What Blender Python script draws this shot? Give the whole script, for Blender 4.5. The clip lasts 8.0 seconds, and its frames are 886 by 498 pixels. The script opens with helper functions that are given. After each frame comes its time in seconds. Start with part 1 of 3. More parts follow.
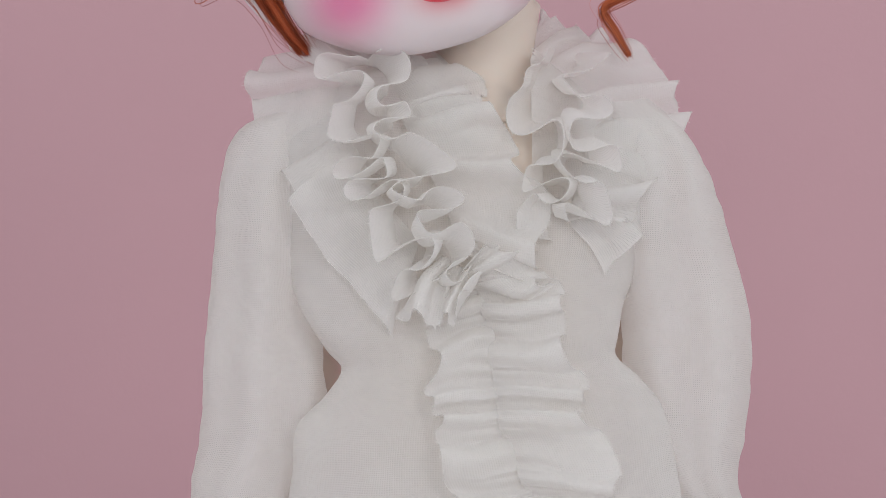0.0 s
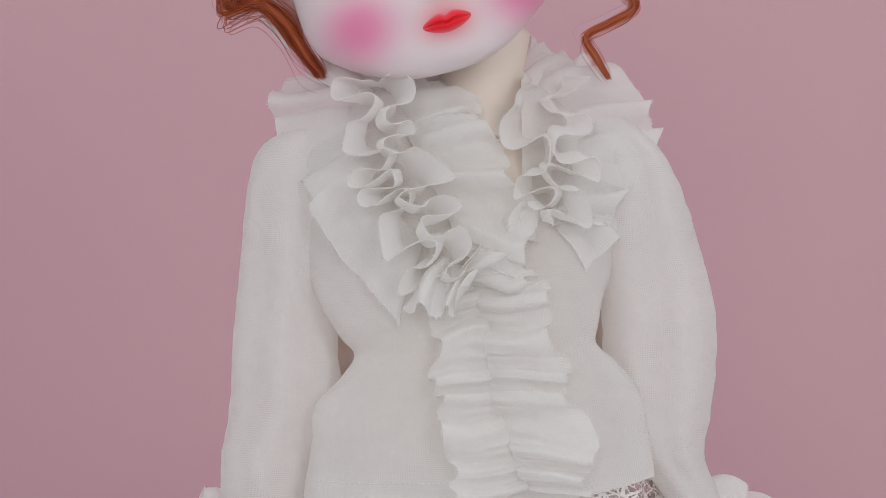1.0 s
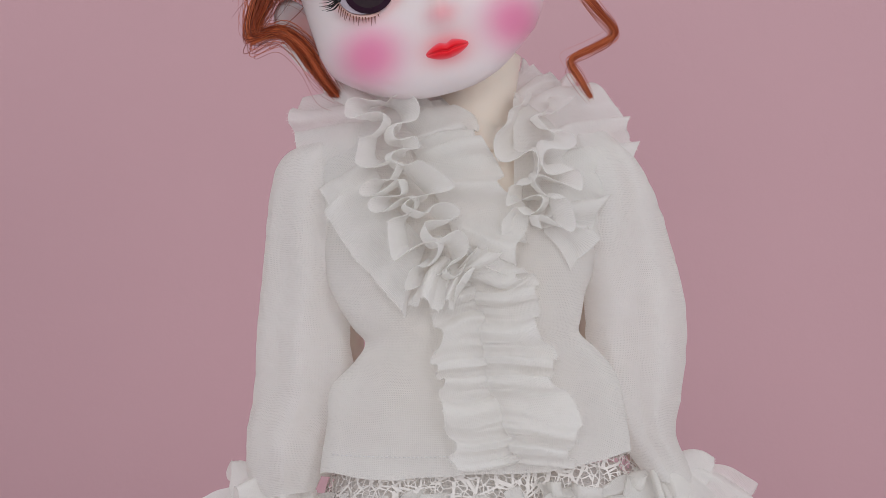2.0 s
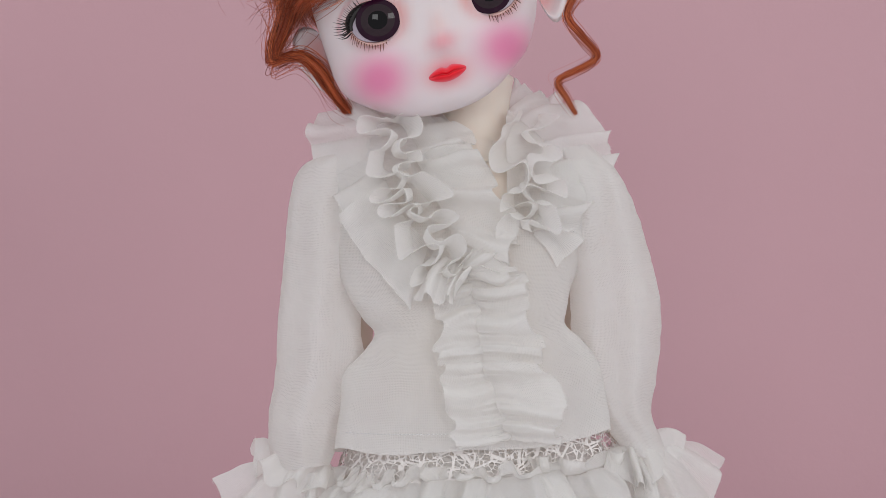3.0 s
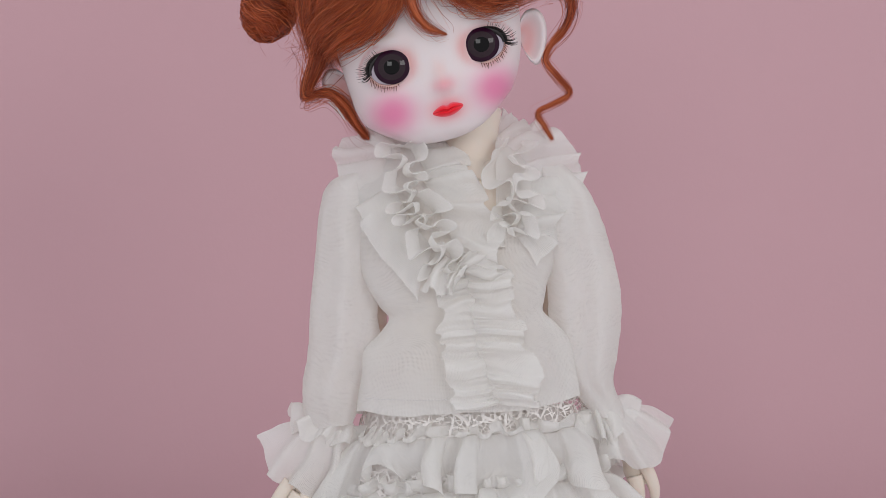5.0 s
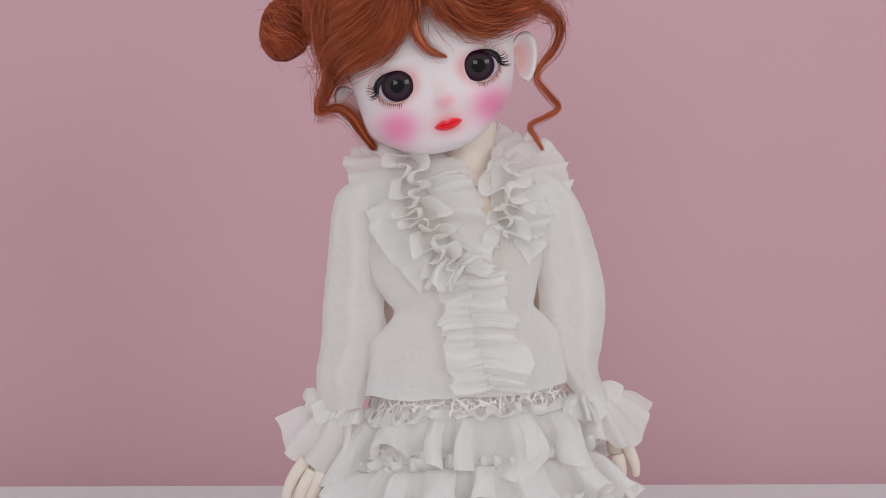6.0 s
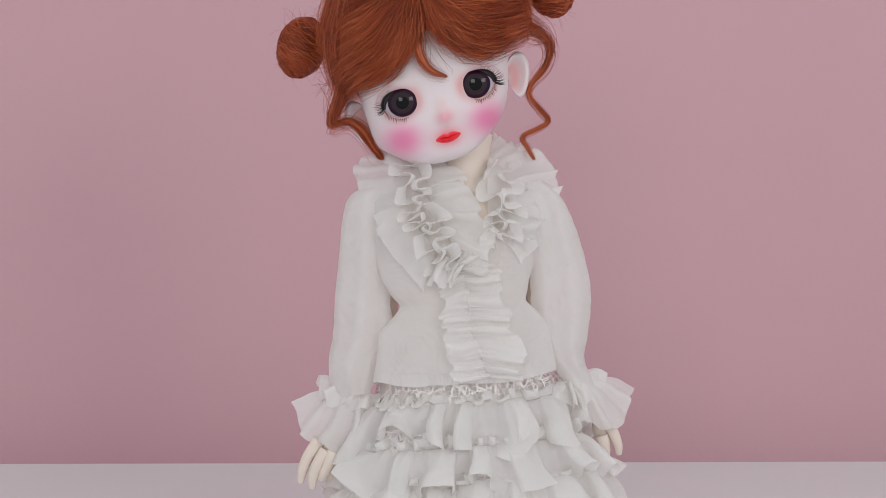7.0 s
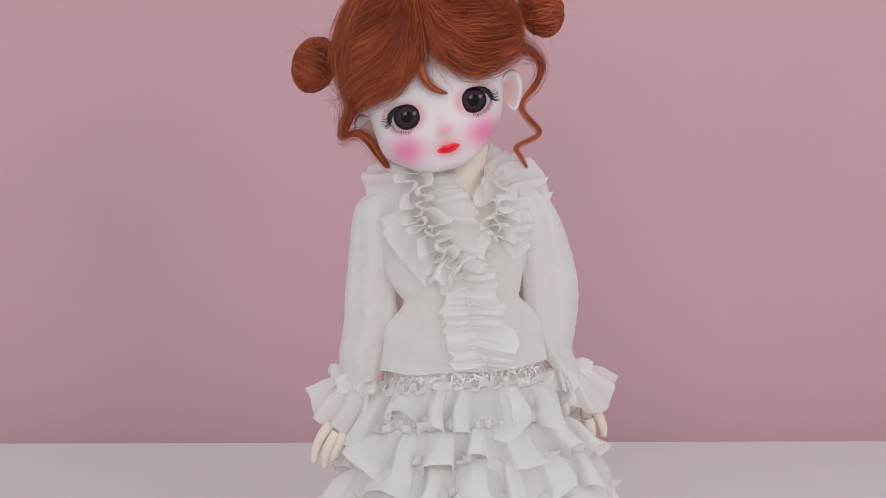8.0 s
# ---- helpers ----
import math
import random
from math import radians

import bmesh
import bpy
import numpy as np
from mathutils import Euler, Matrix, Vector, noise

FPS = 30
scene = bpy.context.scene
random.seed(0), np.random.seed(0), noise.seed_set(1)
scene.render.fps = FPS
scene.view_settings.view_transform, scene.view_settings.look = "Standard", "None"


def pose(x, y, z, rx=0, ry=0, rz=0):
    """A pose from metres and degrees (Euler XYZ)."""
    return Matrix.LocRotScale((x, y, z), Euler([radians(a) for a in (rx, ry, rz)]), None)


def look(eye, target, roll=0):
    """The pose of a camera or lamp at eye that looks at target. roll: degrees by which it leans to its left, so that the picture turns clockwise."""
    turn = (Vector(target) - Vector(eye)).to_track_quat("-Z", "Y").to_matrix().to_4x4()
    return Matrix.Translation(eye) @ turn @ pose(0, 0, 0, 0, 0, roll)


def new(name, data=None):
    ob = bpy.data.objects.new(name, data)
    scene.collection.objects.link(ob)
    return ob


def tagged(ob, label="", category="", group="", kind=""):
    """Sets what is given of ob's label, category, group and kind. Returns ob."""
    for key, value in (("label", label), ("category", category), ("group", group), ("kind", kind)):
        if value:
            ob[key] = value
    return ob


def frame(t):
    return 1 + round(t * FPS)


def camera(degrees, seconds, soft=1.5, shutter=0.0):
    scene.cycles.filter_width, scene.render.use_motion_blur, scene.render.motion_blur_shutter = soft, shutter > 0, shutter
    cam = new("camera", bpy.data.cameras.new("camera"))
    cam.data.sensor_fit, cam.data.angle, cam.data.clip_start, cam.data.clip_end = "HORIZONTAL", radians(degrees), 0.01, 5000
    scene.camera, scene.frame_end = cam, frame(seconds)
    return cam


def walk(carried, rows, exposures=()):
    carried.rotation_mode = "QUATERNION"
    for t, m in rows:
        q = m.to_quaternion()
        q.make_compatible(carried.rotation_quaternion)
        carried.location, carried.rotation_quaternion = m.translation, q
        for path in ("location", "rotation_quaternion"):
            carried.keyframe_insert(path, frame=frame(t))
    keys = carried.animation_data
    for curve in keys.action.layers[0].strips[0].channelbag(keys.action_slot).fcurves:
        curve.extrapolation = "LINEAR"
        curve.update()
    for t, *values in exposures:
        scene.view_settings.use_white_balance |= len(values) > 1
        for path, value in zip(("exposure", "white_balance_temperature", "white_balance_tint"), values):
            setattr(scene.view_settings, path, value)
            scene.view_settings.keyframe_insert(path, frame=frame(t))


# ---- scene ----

# ---------------------------------------------------------------- camera
FOV, FAR = 26.0, 0.90
cam = camera(FOV, 8.0, soft=0.8)
U = 0.000265            # one drawing unit of the doll's pattern, in metres
ZC = 0.161              # height of the chest over the table
FOCUS = 784.0 / math.tan(radians(FOV / 2))
# seconds, distance as a share of FAR, rise of the eye over the chest in degrees
PATH = [(0.0, 0.4262, 1.3), (0.5, 0.4534, 1.4), (1.0, 0.4822, 1.5), (1.5, 0.5118, 1.7), (3.0, 0.6088, 2.5), (3.5, 0.6425, 2.85),
        (4.0, 0.6774, 3.2), (4.5, 0.7127, 3.55), (6.0, 0.8271, 4.6), (6.5, 0.8687, 4.95), (7.0, 0.9116, 5.3), (7.5, 0.9549, 5.65), (8.0, 1.0, 6.0)]


def station(share, rise):
    d = FAR * share
    e = radians(rise)
    eye = Vector((0, -d * math.cos(e), ZC + d * math.sin(e)))
    aim = Vector((-12 * d / FOCUS, 0, ZC + 3 * d / FOCUS))
    return look(eye, aim, -0.2)


walk(cam, [(t, station(s, r)) for t, s, r in PATH], [(0.0, -0.22), (4.0, -0.17), (6.5, -0.15), (8.0, -0.10)])

# ---------------------------------------------------------------- light
world = bpy.data.worlds.new("studio")
scene.world = world
world.use_nodes = True
world.node_tree.nodes["Background"].inputs[0].default_value = (0.965, 0.98, 1.0, 1)
world.node_tree.nodes["Background"].inputs[1].default_value = 0.81


def softbox(name, eye, target, size, power, colour):
    data = bpy.data.lights.new(name, "AREA")
    data.shape, data.size, data.energy, data.color = "SQUARE", size, power, colour
    ob = new(name, data)
    ob.matrix_world = look(eye, target)
    return ob


softbox("softbox_key", (0.75, -1.30, 0.62), (0, 0, 0.15), 0.38, 3.3, (1.0, 0.99, 0.985))
softbox("softbox_fill", (-0.25, -1.55, 0.58), (0, 0, 0.12), 0.36, 2.8, (0.985, 0.99, 1.0))

# ---------------------------------------------------------------- materials


class Nodes:
    """A short way to write node trees."""

    def __init__(self, name):
        self.m = bpy.data.materials.new(name)
        self.m.use_nodes = True
        self.t = self.m.node_tree
        self.b = self.t.nodes["Principled BSDF"]
        self.o = self.t.nodes["Material Output"]

    def n(self, kind, **sets):
        node = self.t.nodes.new(kind)
        if "operation" in sets:
            node.operation = sets["operation"]
        if "use_clamp" in sets:
            node.use_clamp = sets["use_clamp"]
        if "data_type" in sets:
            node.data_type = sets["data_type"]
        if "blend_type" in sets:
            node.blend_type = sets["blend_type"]
        if "feature" in sets:
            node.feature = sets["feature"]
        if "attribute_name" in sets:
            node.attribute_name = sets["attribute_name"]
        return node

    def link(self, a, b):
        self.t.links.new(a, b)

    def val(self, key, value):
        self.b.inputs[key].default_value = value

    def coords(self, which="Object", scale=(1, 1, 1), turn=0.0):
        c = self.n("ShaderNodeTexCoord")
        m = self.n("ShaderNodeMapping")
        m.inputs["Scale"].default_value = scale
        m.inputs["Rotation"].default_value = (0, 0, turn)
        self.link(c.outputs[which], m.inputs["Vector"])
        return m.outputs["Vector"]

    def noise(self, vec, scale, detail=3.0, rough=0.55):
        x = self.n("ShaderNodeTexNoise")
        x.inputs["Scale"].default_value, x.inputs["Detail"].default_value = scale, detail
        x.inputs["Roughness"].default_value = rough
        self.link(vec, x.inputs["Vector"])
        return x.outputs["Fac"]

    def ramp(self, fac, *stops):
        r = self.n("ShaderNodeValToRGB")
        el = r.color_ramp.elements
        while len(el) < len(stops):
            el.new(0.5)
        for e, (p, c) in zip(el, stops):
            e.position = p
            e.color = (*c, 1) if len(c) == 3 else c
        self.link(fac, r.inputs["Fac"])
        return r.outputs["Color"]

    def maths(self, op, a, b=None, clamp=False):
        x = self.n("ShaderNodeMath", operation=op, use_clamp=clamp)
        for i, v in enumerate((a, b)):
            if v is None:
                continue
            if isinstance(v, (int, float)):
                x.inputs[i].default_value = v
            else:
                self.link(v, x.inputs[i])
        return x.outputs[0]

    def bump(self, height, strength, distance):
        x = self.n("ShaderNodeBump")
        x.inputs["Strength"].default_value, x.inputs["Distance"].default_value = strength, distance
        self.link(height, x.inputs["Height"])
        self.link(x.outputs[0], self.b.inputs["Normal"])
        return x.outputs[0]


def grey(v):
    return (v, v, v)


def wall_material():
    k = Nodes("pink_wall_paint")
    v = k.coords("Object")
    base = k.ramp(k.noise(v, 3.0, 4), (0.3, (0.592, 0.350, 0.396)), (0.75, (0.624, 0.376, 0.422)))
    k.link(base, k.b.inputs["Base Color"])
    k.val("Roughness", 0.7)
    fine = k.noise(v, 260.0, 4)
    k.bump(fine, 0.18, 0.0006)
    return k.m


def table_material():
    k = Nodes("white_table_top")
    v = k.coords("Object")
    k.link(k.ramp(k.noise(v, 5.0, 4), (0.3, (0.72, 0.725, 0.735)), (0.8, (0.76, 0.765, 0.775))), k.b.inputs["Base Color"])
    k.link(k.ramp(k.noise(v, 30.0, 3), (0.3, grey(0.38)), (0.8, grey(0.5))), k.b.inputs["Roughness"])
    k.bump(k.noise(v, 400.0, 3), 0.08, 0.0004)
    return k.m


def cloth_material(name, tint, open_share, sheer, period=0.00043):
    """Thin woven gauze: threads across and along, small open holes, light shining through."""
    k = Nodes(name)
    uv = k.coords("UV")
    wob = k.n("ShaderNodeTexNoise")
    wob.inputs["Scale"].default_value, wob.inputs["Detail"].default_value = 240.0, 2.0
    k.link(uv, wob.inputs["Vector"])
    off = k.n("ShaderNodeVectorMath", operation="MULTIPLY_ADD")
    k.link(wob.outputs["Color"], off.inputs[0])
    off.inputs[1].default_value = (0.0004, 0.0004, 0)
    k.link(uv, off.inputs[2])
    sep = k.n("ShaderNodeSeparateXYZ")
    k.link(off.outputs[0], sep.inputs[0])
    w = 2 * math.pi / period
    sx = k.maths("SINE", k.maths("MULTIPLY", sep.outputs["X"], w))
    sy = k.maths("SINE", k.maths("MULTIPLY", sep.outputs["Y"], w))
    weave = k.maths("ADD", k.maths("MULTIPLY", sx, 0.25), k.maths("ADD", k.maths("MULTIPLY", sy, 0.25), 0.5))
    patch = k.noise(uv, 75.0, 3)
    hole = k.maths("GREATER_THAN", k.maths("ADD", weave, k.maths("MULTIPLY", patch, 0.9)), 1.47 - open_share)
    soft = k.maths("ADD", k.maths("MULTIPLY", hole, 0.22), sheer)
    col = k.ramp(k.noise(uv, 60.0, 4), (0.25, tuple(0.955 * c for c in tint)), (0.8, tint))
    k.link(col, k.b.inputs["Base Color"])
    k.val("Roughness", 0.85)
    k.val("Sheen Weight", 0.12)
    lump = k.noise(uv, 330.0, 3)
    crumple = k.noise(uv, 130.0, 2, 0.6)
    height = k.maths("ADD", k.maths("ADD", k.maths("MULTIPLY", weave, -0.45), k.maths("MULTIPLY", lump, 0.7)), k.maths("MULTIPLY", crumple, 2.2))
    normal = k.bump(height, 0.30, 0.0005)
    tl = k.n("ShaderNodeBsdfTranslucent")
    k.link(k.ramp(k.noise(uv, 45.0, 3), (0.3, tuple(c * w for c, w in zip(tint, (1.01, 0.992, 0.90)))), (0.75, tuple(c * w for c, w in zip(tint, (1.01, 1.003, 0.955))))), tl.inputs["Color"])
    k.link(normal, tl.inputs["Normal"])
    mix = k.n("ShaderNodeMixShader")
    mix.inputs[0].default_value = 0.5
    k.link(k.b.outputs[0], mix.inputs[1])
    k.link(tl.outputs[0], mix.inputs[2])
    clear = k.n("ShaderNodeBsdfTransparent")
    out = k.n("ShaderNodeMixShader")
    k.link(soft, out.inputs[0])
    k.link(mix.outputs[0], out.inputs[1])
    k.link(clear.outputs[0], out.inputs[2])
    k.link(out.outputs[0], k.o.inputs["Surface"])
    return k.m


def lace_material():
    """Net lace: threads round cells, open between."""
    k = Nodes("white_lace")
    uv = k.coords("UV", (1, 1, 1))
    vo = k.n("ShaderNodeTexVoronoi", feature="DISTANCE_TO_EDGE")
    vo.inputs["Scale"].default_value = 560.0
    k.link(uv, vo.inputs["Vector"])
    vo2 = k.n("ShaderNodeTexVoronoi", feature="DISTANCE_TO_EDGE")
    vo2.inputs["Scale"].default_value = 210.0
    k.link(uv, vo2.inputs["Vector"])
    a = k.maths("LESS_THAN", vo.outputs["Distance"], 0.06)
    b = k.maths("LESS_THAN", vo2.outputs["Distance"], 0.05)
    thread = k.maths("MAXIMUM", a, b)
    k.val("Base Color", (0.86, 0.82, 0.81, 1))
    k.val("Roughness", 0.8)
    k.link(thread, k.b.inputs["Alpha"])
    return k.m


def skin_material():
    k = Nodes("pale_doll_resin")
    at_ = k.n("ShaderNodeAttribute", attribute_name="paint")
    v = k.coords("Object")
    vary = k.ramp(k.noise(v, 90.0, 3), (0.3, grey(0.97)), (0.8, grey(1.0)))
    mul = k.n("ShaderNodeMix", data_type="RGBA", blend_type="MULTIPLY")
    mul.inputs["Factor"].default_value = 1.0
    k.link(at_.outputs["Color"], mul.inputs["A"])
    k.link(vary, mul.inputs["B"])
    k.link(mul.outputs["Result"], k.b.inputs["Base Color"])
    k.val("Roughness", 0.55)
    k.val("Subsurface Weight", 0.15)
    k.val("Subsurface Radius", (0.004, 0.0025, 0.002))
    k.val("Subsurface Scale", 0.5)
    k.bump(k.noise(v, 900.0, 2), 0.05, 0.0002)
    return k.m


def plain(name, colour, rough, coat=0.0, spec=0.5):
    k = Nodes(name)
    v = k.coords("Object")
    k.link(k.ramp(k.noise(v, 500.0, 3), (0.3, tuple(0.85 * c for c in colour)), (0.75, colour)), k.b.inputs["Base Color"])
    k.val("Roughness", rough)
    k.val("Coat Weight", coat)
    k.val("Coat Roughness", 0.02)
    k.val("Specular IOR Level", spec)
    return k.m


def lip_material():
    k = Nodes("glossy_red_lip")
    k.link(k.n("ShaderNodeAttribute", attribute_name="paint").outputs["Color"], k.b.inputs["Base Color"])
    k.val("Roughness", 0.24)
    k.val("Specular IOR Level", 0.32)
    k.bump(k.noise(k.coords("Object"), 1400.0, 2), 0.15, 0.0002)
    return k.m


def hair_material():
    k = Nodes("copper_mohair")
    streak = k.n("ShaderNodeTexNoise")
    streak.inputs["Scale"].default_value, streak.inputs["Detail"].default_value = 1.0, 4.0
    m = k.coords("UV", (900.0, 14.0, 1.0))
    k.link(m, streak.inputs["Vector"])
    rnd = k.n("ShaderNodeNewGeometry").outputs["Random Per Island"]
    f = k.maths("ADD", k.maths("MULTIPLY", streak.outputs["Fac"], 0.45), k.maths("MULTIPLY", rnd, 0.35))
    f = k.maths("ADD", f, k.maths("MULTIPLY", k.noise(k.coords("Object"), 55.0, 3), 0.3))
    f = k.maths("SUBTRACT", f, 0.04)
    k.link(k.ramp(f, (0.24, (0.070, 0.010, 0.004)), (0.5, (0.46, 0.074, 0.020)), (0.84, (0.92, 0.29, 0.11))), k.b.inputs["Base Color"])
    k.val("Roughness", 0.42)
    k.val("Specular IOR Level", 0.45)
    k.val("Anisotropic", 0.5)
    k.bump(streak.outputs["Fac"], 0.5, 0.0006)
    return k.m


WALL, TABLE = wall_material(), table_material()
GAUZE = cloth_material("white_cotton_gauze", (0.950, 0.940, 0.961), 0.10, 0.05)
FRILL = cloth_material("white_gauze_frill", (0.954, 0.944, 0.964), 0.05, 0.04)
LACE, SKIN, HAIR = lace_material(), skin_material(), hair_material()
EYE_WHITE = plain("eye_white", (0.52, 0.44, 0.52), 0.25)
IRIS = plain("dark_plum_iris", (0.024, 0.004, 0.017), 0.04, 0.0, 0.2)
IRIS_GLOW = plain("grey_brown_iris", (0.034, 0.020, 0.026), 0.04, 0.0, 0.2)
PUPIL = plain("black_pupil", (0.002, 0.001, 0.002), 0.03, 0.0, 0.2)
LASH = plain("dark_lash", (0.012, 0.008, 0.008), 0.5)
LASH_BROWN = plain("brown_lash", (0.20, 0.07, 0.05), 0.6)
LIP = lip_material()
THREAD = plain("white_thread", (0.85, 0.84, 0.86), 0.8)

# ---------------------------------------------------------------- building helpers
S6, C6 = math.sin(radians(6)), math.cos(radians(6))


def at(a, b, d=0.0):
    """A place of the doll from its pattern: a across, b down (drawing units), d millimetres forward."""
    e = (d - 12.0) * 0.001
    k = 1.0 - e / FAR
    return Vector(((a - 796) * U * k, -e, ZC + ((444 - b) * U * k + e * S6) / C6))


def finish(bm, smooth=True):
    for f in bm.faces:
        f.smooth = smooth
    bm.normal_update()
    return bm


def mesh_of(name, bm, *materials):
    me = bpy.data.meshes.new(name)
    bm.to_mesh(me)
    bm.free()
    for m in materials:
        me.materials.append(m)
    return me


def part(name, bm, material, parent, label=""):
    ob = new(name, mesh_of(name, bm, material))
    ob.parent = parent
    if label:
        tagged(ob, label)
    return ob


def spline(pts, s):
    """A smooth curve through the points, s from 0 to 1."""
    n = len(pts) - 1
    x = min(max(s, 0.0), 1.0) * n
    i = min(int(x), n - 1)
    f = x - i
    p0, p1, p2, p3 = pts[max(i - 1, 0)], pts[i], pts[i + 1], pts[min(i + 2, n)]
    return 0.5 * (2 * p1 + (p2 - p0) * f + (2 * p0 - 5 * p1 + 4 * p2 - p3) * f * f + (3 * p1 - p0 - 3 * p2 + p3) * f ** 3)


def number(rows, x):
    """Smooth value between (x, value, ...) rows, with even slopes."""
    if x <= rows[0][0]:
        return np.array(rows[0][1:], float)
    if x >= rows[-1][0]:
        return np.array(rows[-1][1:], float)
    i = next(k for k in range(len(rows) - 1) if x <= rows[k + 1][0])
    q = [np.array(rows[min(max(k, 0), len(rows) - 1)], float) for k in (i - 1, i, i + 1, i + 2)]
    h = q[2][0] - q[1][0]
    f = (x - q[1][0]) / h
    m1 = (q[2][1:] - q[0][1:]) / max(q[2][0] - q[0][0], 1e-9) * h
    m2 = (q[3][1:] - q[1][1:]) / max(q[3][0] - q[1][0], 1e-9) * h
    return (2 * f ** 3 - 3 * f * f + 1) * q[1][1:] + (f ** 3 - 2 * f * f + f) * m1 + (3 * f * f - 2 * f ** 3) * q[2][1:] + (f ** 3 - f * f) * m2


def sheet(fn, nu, nv, closed=False, bm=None, mat=0):
    """A grid of points fn(u, v), with UVs in metres."""
    bm = bm or bmesh.new()
    uvl = bm.loops.layers.uv.verify()
    cols = nu if closed else nu + 1
    P = [[fn(i / nu, j / nv) for j in range(nv + 1)] for i in range(cols)]
    V = [[bm.verts.new(p) for p in col] for col in P]
    if closed:
        P.append(P[0])
        V.append(V[0])
    Lu = [0.0]
    mid = nv // 2
    for i in range(nu):
        Lu.append(Lu[-1] + (P[i + 1][mid] - P[i][mid]).length)
    Lv = [0.0]
    for j in range(nv):
        Lv.append(Lv[-1] + sum((P[i][j + 1] - P[i][j]).length for i in (0, nu // 3, 2 * nu // 3)) / 3)
    for i in range(nu):
        for j in range(nv):
            f = bm.faces.new((V[i][j], V[i + 1][j], V[i + 1][j + 1], V[i][j + 1]))
            f.smooth = True
            f.material_index = mat
            for lo, (a, b) in zip(f.loops, ((i, j), (i + 1, j), (i + 1, j + 1), (i, j + 1))):
                lo[uvl].uv = (Lu[a], Lv[b])
    return bm


def rag(p, amount, freq, seed):
    """Small uneven shift of a place."""
    return noise.noise_vector(p * freq + Vector((seed * 7.3, seed * 1.7, 0))) * amount


def frill(base, edge, folds, amp, amp_t=0.0, seed=1, nu=None, nv=14, fray=0.0002, base_amp=0.12, phase=0.0, power=0.8, bulge=0.0018, pucker=0.0, roll=0.8, soften=3, hem=0.0001):
    """A gathered strip from the sewn line base to the free edge, in waves. amp, amp_t in metres."""
    base = [at(*p) if not isinstance(p, Vector) else p for p in base]
    edge = [at(*p) if not isinstance(p, Vector) else p for p in edge]
    nu = nu or max(30, int(folds * 18))
    rnd = random.Random(seed)
    sh = [rnd.uniform(-1, 1) for _ in range(6)]
    span = sum((spline(base, (k + 1) / 20).lerp(spline(edge, (k + 1) / 20), 0.5) - spline(base, k / 20).lerp(spline(edge, k / 20), 0.5)).length for k in range(20))
    amp_t = min(amp_t, roll * span / (4 * math.pi * folds))

    def fn(s, t):
        drift = 0.35 * noise.noise(Vector((s * folds * 0.5, t * 1.3, seed * 1.9)))
        ph = 2 * math.pi * (folds * (s + 0.07 * sh[0] * math.sin(2.7 * math.pi * s + sh[1] * 3) + 0.03 * math.sin(5.3 * math.pi * s + 3 * sh[2])) + drift * t + sh[5]) + phase
        b, e = spline(base, s), spline(edge, s)
        tan = spline(base, min(s + 0.02, 1)) - spline(base, max(s - 0.02, 0)) + spline(edge, min(s + 0.02, 1)) - spline(edge, max(s - 0.02, 0))
        across = e - b
        nrm = tan.cross(across)
        if nrm.length > 1e-12:
            nrm.normalize()
        if nrm.y > 0:
            nrm = -nrm
        tan = tan.normalized() if tan.length > 1e-12 else tan
        size = 1.0 + 0.6 * noise.noise(Vector((s * folds * 0.8, seed * 3.1, 0.4)))
        grow = base_amp + (1 - base_amp) * t ** power
        wave = math.sin(ph + 0.35 * math.sin(ph)) + 0.14 * math.sin(2.3 * ph + 1.3 + sh[3])
        p = b.lerp(e, t) + nrm * (amp * size * grow * wave) - tan * (amp_t * size * grow * math.sin(2 * ph))
        p -= across * (t * (0.07 * math.sin(ph * 0.5 + 1.2 + sh[4]) + 0.03 * math.sin(ph + sh[5])))
        p += nrm * (bulge * math.sin(math.pi * t ** 0.7) + pucker * math.sin(4.3 * ph + 2 * sh[1]) * (1 - t) ** 2 * min(1, 8 * t))
        p += rag(p, 0.0014 * (0.3 + t), 75, seed) + rag(p, 0.0003, 260, seed)
        if t > 0.999:
            p += rag(p, fray, 2600, seed + 3)
        return p

    bm = sheet(fn, nu, nv)
    for _ in range(soften):
        bmesh.ops.smooth_vert(bm, verts=bm.verts, factor=0.5, use_axis_x=True, use_axis_y=True, use_axis_z=True)
    bm.verts.ensure_lookup_table()
    rim = [bm.verts[i * (nv + 1) + nv].co.copy() for i in range(nu + 1)]
    inner = [bm.verts[i * (nv + 1) + nv - 1].co.copy() for i in range(nu + 1)]
    if hem:
        tube(rim, [hem], 5, 1.0, bm, cap=False, steps=nu)
    if fray:
        uvl = bm.loops.layers.uv.verify()
        for _ in range(int(nu * 1.6)):
            i = rnd.randrange(nu)
            p, q = rim[i].lerp(rim[i + 1], rnd.random()), rim[i + 1]
            out = p - inner[i]
            if out.length < 1e-9 or (q - p).length < 1e-9:
                continue
            out = out.normalized() * rnd.uniform(0.0001, 0.0007) + Vector((rnd.uniform(-1, 1), rnd.uniform(-1, 1), rnd.uniform(-1, 1))) * 0.0003
            side = (q - p).normalized() * 0.00006
            f = bm.faces.new([bm.verts.new(v) for v in (p - side, p + side, p + side * 0.5 + out, p - side * 0.5 + out)])
            for lo in f.loops:
                lo[uvl].uv = (0.00014, 0.00014)
    return bm


